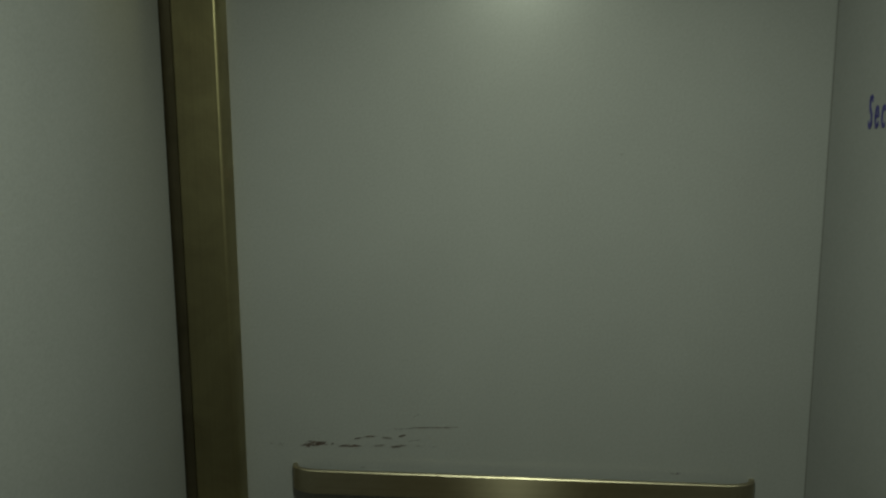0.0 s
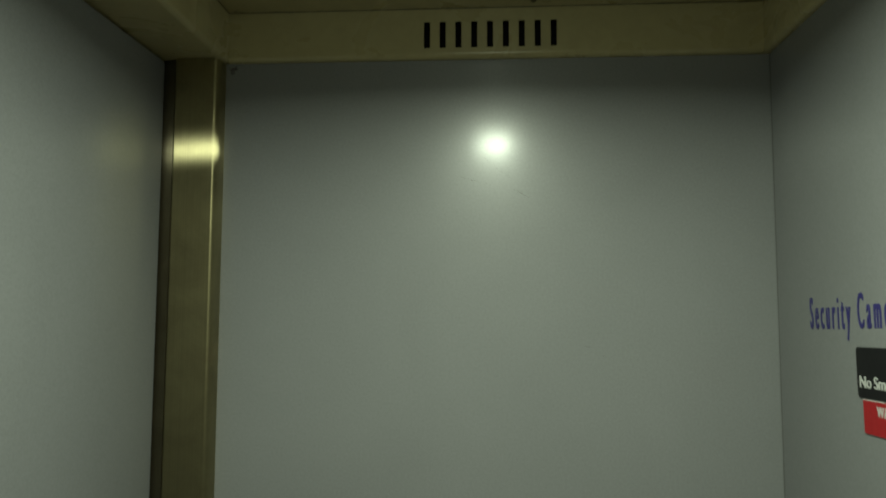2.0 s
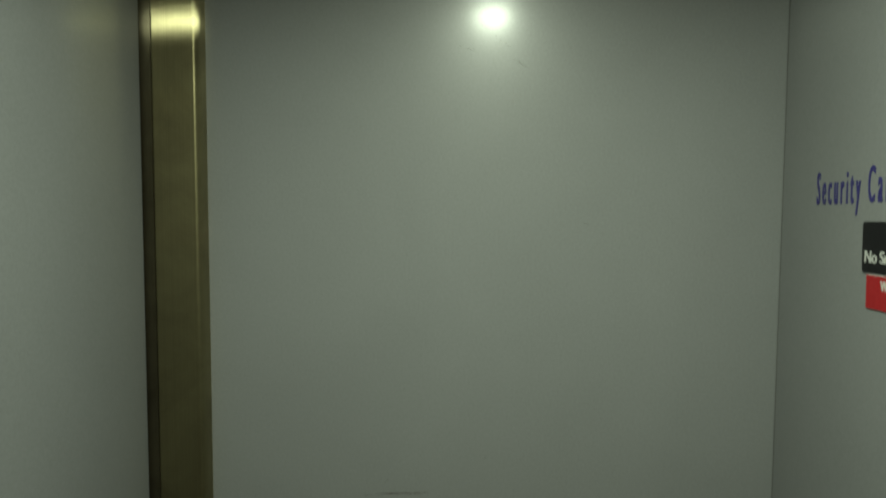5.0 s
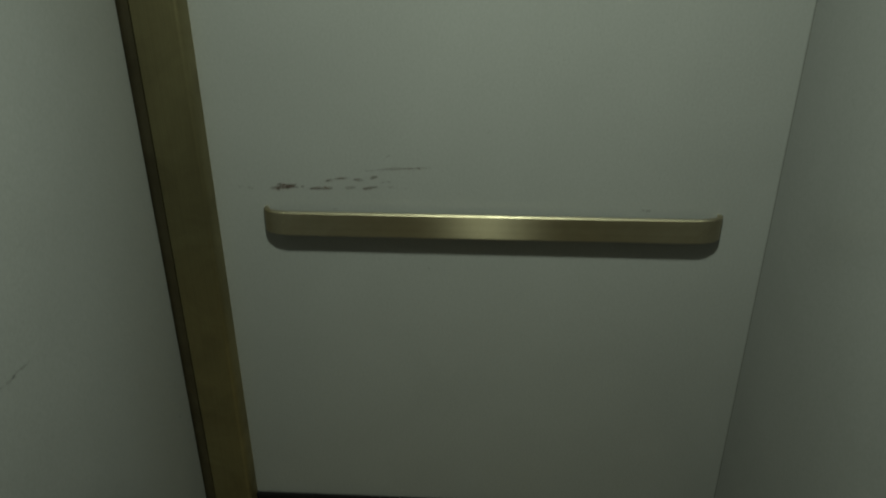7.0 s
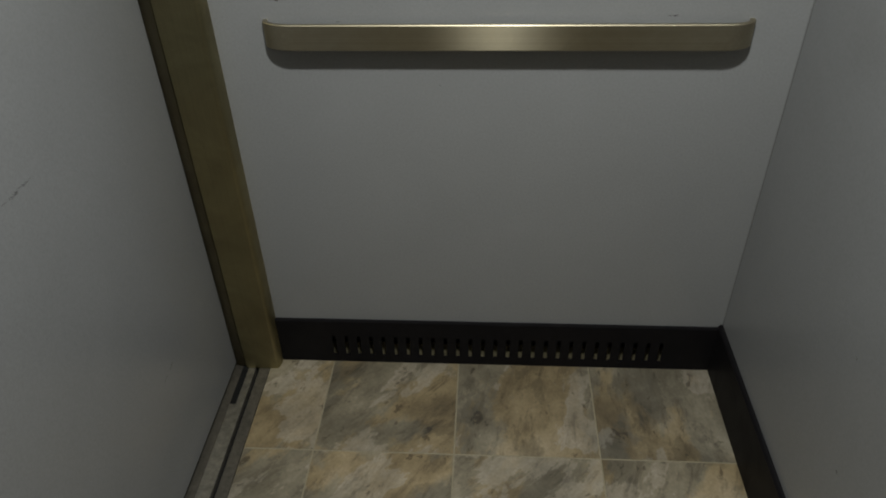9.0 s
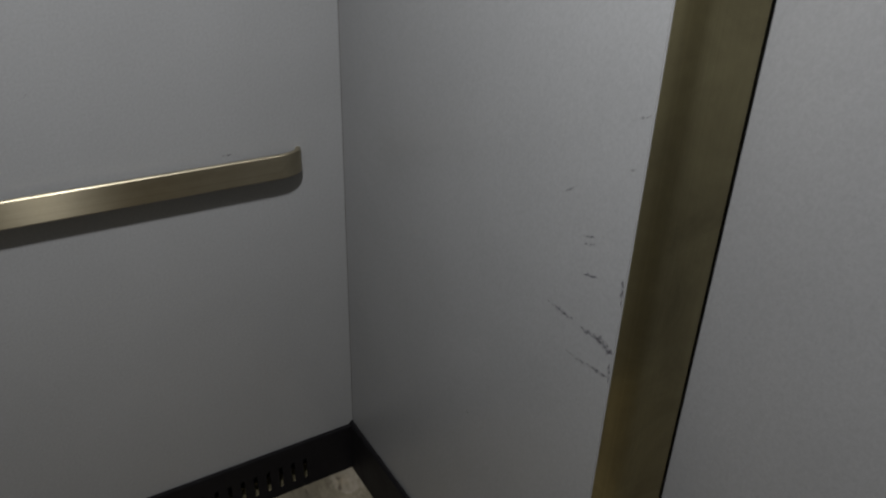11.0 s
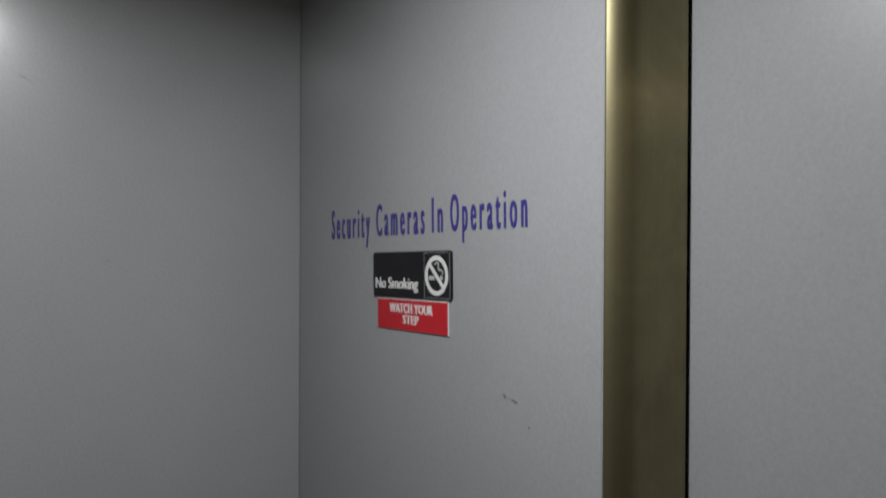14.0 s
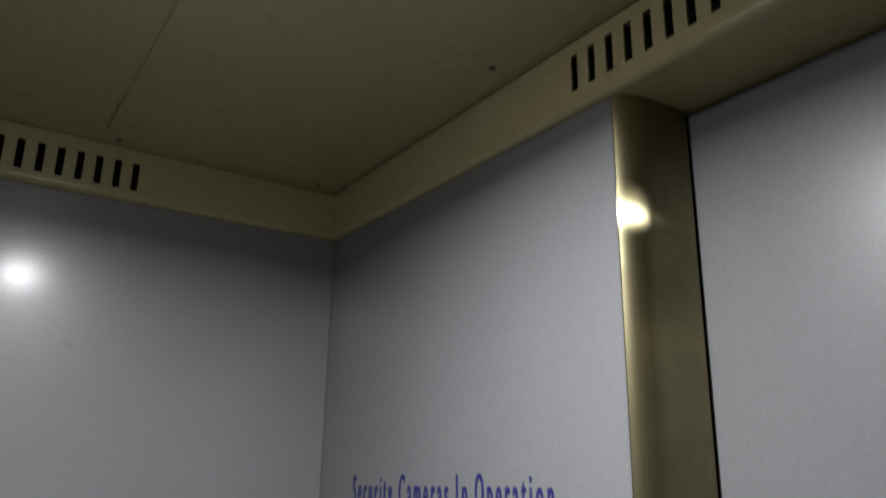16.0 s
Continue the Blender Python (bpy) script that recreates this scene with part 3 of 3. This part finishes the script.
def watch_step_sign():
    w, h, d = 0.2055, 0.0505, 0.0018
    s = empty("watch_step_sign")
    part("edge", box((0, 0, 0), (w, h, d), 0.0003, 1), SIGN_WHITE, s, "white plastic core showing at the edges")
    part("board", box((0.0005, 0.0005, d - 0.0001), (w - 0.0014, h - 0.0012, d + 0.0004), 0.0001, 1), SIGN_RED, s)
    lettering("wording", "WATCH YOUR", pose(0.0395, 0.0285, d + 0.0003), 0.126, 0.0150, 0.0004, SIGN_WHITE, s, 1.06, 0.0, fat=0.0009)
    lettering("wording", "STEP", pose(0.080, 0.0110, d + 0.0003), 0.0465, 0.0142, 0.0004, SIGN_WHITE, s, 1.06, 0.0, fat=0.0009)
    rub = bmesh.new()
    bmesh.ops.create_grid(rub, x_segments=3, y_segments=3, size=0.5, matrix=pose(0.108, 0.033, d + 0.00095) @ Matrix.Diagonal((0.030, 0.022, 1, 1)))
    part("rubbed_patch", rub, CHALK, s, "pale worn patch across the wording")
    s.matrix_world = on_right(-0.3225, 1.4325, 0.0002, 1.5)
    return tagged(s, "worn red plastic watch your step sign with white wording", "sign")


no_smoking_sign()
watch_step_sign()

# ---- scuffs and scrapes ----
for u0, v0, u1, v1, w, m in (
        (-0.358, 0.951, -0.297, 0.955, 0.0075, SCUFF), (-0.345, 0.958, -0.300, 0.959, 0.006, SCUFF), (-0.338, 0.966, -0.310, 0.968, 0.002, FAINT),
        (-0.420, 0.953, -0.408, 0.953, 0.003, FAINT), (-0.405, 0.952, -0.390, 0.951, 0.0035, SCUFF), (-0.291, 0.953, -0.286, 0.958, 0.004, SCUFF),
        (-0.277, 0.951, -0.226, 0.953, 0.0055, SCUFF), (-0.255, 0.961, -0.246, 0.961, 0.003, FAINT), (-0.245, 0.967, -0.222, 0.972, 0.004, SCUFF),
        (-0.226, 0.972, -0.196, 0.976, 0.0045, SCUFF), (-0.204, 0.954, -0.180, 0.956, 0.0045, SCUFF), (-0.187, 0.973, -0.163, 0.970, 0.003, SCUFF),
        (-0.168, 0.953, -0.135, 0.957, 0.0055, SCUFF), (-0.152, 0.976, -0.136, 0.978, 0.005, SCUFF), (-0.128, 0.995, -0.029, 0.999, 0.0028, SCUFF),
        (-0.175, 0.990, -0.110, 0.995, 0.0018, FAINT), (-0.133, 0.967, -0.092, 0.970, 0.002, FAINT), (-0.134, 0.958, -0.070, 0.956, 0.002, FAINT),
        (-0.121, 1.018, -0.108, 1.024, 0.002, FAINT), (-0.231, 0.907, -0.222, 0.9065, 0.0032, INK), (0.388, 0.9165, 0.410, 0.917, 0.0035, INK),
        (0.266, 1.545, 0.284, 1.540, 0.0022, FAINT), (0.365, 1.519, 0.392, 1.513, 0.0016, FAINT), (0.300, 1.527, 0.312, 1.524, 0.0014, FAINT),
        (0.064, 1.931, 0.115, 1.886, 0.0012, FAINT), (0.124, 1.862, 0.166, 1.839, 0.0014, FAINT), (0.090, 1.905, 0.130, 1.880, 0.001, FAINT), (0.02, 1.885, 0.09, 1.866, 0.001, FAINT),
        (0.080, 1.070, 0.086, 1.077, 0.003, FAINT), (-0.040, 0.777, -0.028, 0.776, 0.003, FAINT), (-0.466, 2.120, -0.446, 2.117, 0.012, SCUFF), (-0.462, 2.110, -0.452, 2.108, 0.008, INK)):
    streak("scuff_mark", on_back, u0, v0, u1, v1, w, m, wall_back)
for u0, v0, u1, v1, w, m in (
        (-0.650, 1.372, -0.664, 1.369, 0.006, INK), (-0.662, 1.369, -0.682, 1.366, 0.0032, INK), (-0.702, 1.340, -0.705, 1.336, 0.005, INK),
        (-0.740, 1.013, -0.764, 1.020, 0.003, INK), (-0.746, 1.004, -0.768, 1.011, 0.003, INK), (-0.752, 0.962, -0.780, 0.969, 0.004, INK),
        (-0.690, 0.889, -0.745, 0.886, 0.006, INK), (-0.760, 0.885, -0.795, 0.884, 0.008, INK), (-0.785, 0.886, -0.824, 0.880, 0.015, INK),
        (-0.738, 0.832, -0.790, 0.834, 0.005, FAINT), (-0.780, 0.836, -0.822, 0.838, 0.006, INK), (-0.820, 0.862, -0.824, 0.832, 0.005, INK),
        (-0.821, 0.990, -0.823, 0.950, 0.006, INK), (-0.796, 1.181, -0.824, 1.195, 0.003, FAINT), (-0.695, 1.056, -0.720, 1.073, 0.004, FAINT),
        (-0.802, 1.124, -0.815, 1.129, 0.003, FAINT), (-0.577, 0.361, -0.583, 0.357, 0.008, FAINT), (-0.505, 0.552, -0.513, 0.548, 0.008, FAINT)):
    streak("scrape_mark", on_right, u0, v0, u1, v1, w, m, wall_right)
for u0, v0, u1, v1, w, m in ((-0.492, 0.862, -0.575, 0.862, 0.006, FAINT), (-0.082, 0.444, -0.090, 0.436, 0.006, FAINT), (-0.30, 0.30, -0.37, 0.292, 0.004, FAINT)):
    streak("scrape_mark", on_door, u0, v0, u1, v1, w, m, door_1)

# grime along the ceiling joints
def on_ceiling(x, y, out=0.0, tilt=0.0):
    return Matrix.Translation((x, y, Z_CEIL - out - 0.0002))


for u0, v0, u1, v1, w, m in (
        (0.150, -0.047, 0.235, -0.048, 0.006, INK), (0.255, -0.046, 0.330, -0.048, 0.004, INK), (0.345, -0.047, 0.470, -0.047, 0.003, FAINT),
        (0.490, -0.046, 0.560, -0.047, 0.005, INK), (0.175, -0.034, 0.215, -0.037, 0.004, FAINT), (0.143, -0.075, 0.143, -0.240, 0.004, FAINT),
        (0.600, -0.035, 0.628, -0.020, 0.008, INK), (-0.460, -0.022, -0.425, -0.018, 0.008, INK), (-0.440, -0.018, -0.300, -0.017, 0.003, FAINT),
        (0.624, -0.120, 0.625, -0.420, 0.004, FAINT), (-0.100, -0.018, 0.060, -0.018, 0.003, FAINT)):
    streak("grime_mark", on_ceiling, u0, v0, u1, v1, w, m, ceiling)

# ---- door sills ----
sill = empty("door_sill", (0, 0, 0))
# dark colour here takes the place of shading under the door
part("door_groove", box((-0.640, Y_FRONT, -0.03), (-0.572, 0.03, -0.006)), SILL_DARK, sill, "groove in which the door runs, coloured dark as the shade at its foot")
part("outer_track", box((-0.572, Y_FRONT, -0.03), (-0.5375, 0.03, -0.0015), 0.001, 1), ALU, sill, "scratched bare aluminium track")
part("groove", box((-0.5375, Y_FRONT, -0.03), (-0.5275, 0.03, -0.016)), NEAR_BLACK, sill, "narrow near-black groove")
part("inner_track", box((-0.5275, Y_FRONT, -0.03), (-0.4995, 0.03, -0.0008), 0.001, 1), SILL_DARK, sill, "dull grimy inner track")
# thin near-black strip on the track beside the post
part("grime", box((-0.5715, -0.165, -0.002), (-0.5560, -0.012, -0.0008)), NEAR_BLACK, sill, "black strip in the corner of the track")
tagged(sill, "worn aluminium sliding door sill with a dark groove", "door sill", kind="structure")
tagged(part("door_sill", box((X_WALL - 0.001, Y_FRONT, -0.03), (0.90, Y_POST_B - 0.001, -0.001), 0.001, 1), ALU), "aluminium sill under the second sliding door", "door sill", kind="structure")

# ---- floor: joint sheet with slate-look tiles on it ----
floor = tagged(part("floor", box((-0.4985, Y_FRONT, -0.03), (X_WALL, 0.03, -0.0011)), GROUT),
               "vinyl floor in mottled tan and grey slate-look tiles", "floor", kind="structure")
x_lines, y_lines = (-0.503, -0.3335, -0.0050, 0.3305, 0.664), (0.036, -0.2965, -0.6295, -0.9625, -1.2955, -1.6285, -1.9615)
JOINT = 0.0034


def tile_mesh(w, d):
    bm = box((-w / 2, -d / 2, -0.004), (w / 2, d / 2, 0.0), 0.0009, 1)
    me = bpy.data.meshes.new("tile")
    bm.to_mesh(me)
    bm.free()
    me.materials.append(SLATE)
    return me


for xa, xb in zip(x_lines, x_lines[1:]):
    for ya, yb in zip(y_lines, y_lines[1:]):
        a, b = max(xa + JOINT / 2, -0.4985), min(xb - JOINT / 2, X_WALL - 0.002)
        c, d = max(yb + JOINT / 2, Y_FRONT), min(ya - JOINT / 2, -0.002)
        t = new("tile", tile_mesh(b - a, d - c))
        t.location = ((a + b) / 2, (c + d) / 2, 0.0)
        t.parent = floor
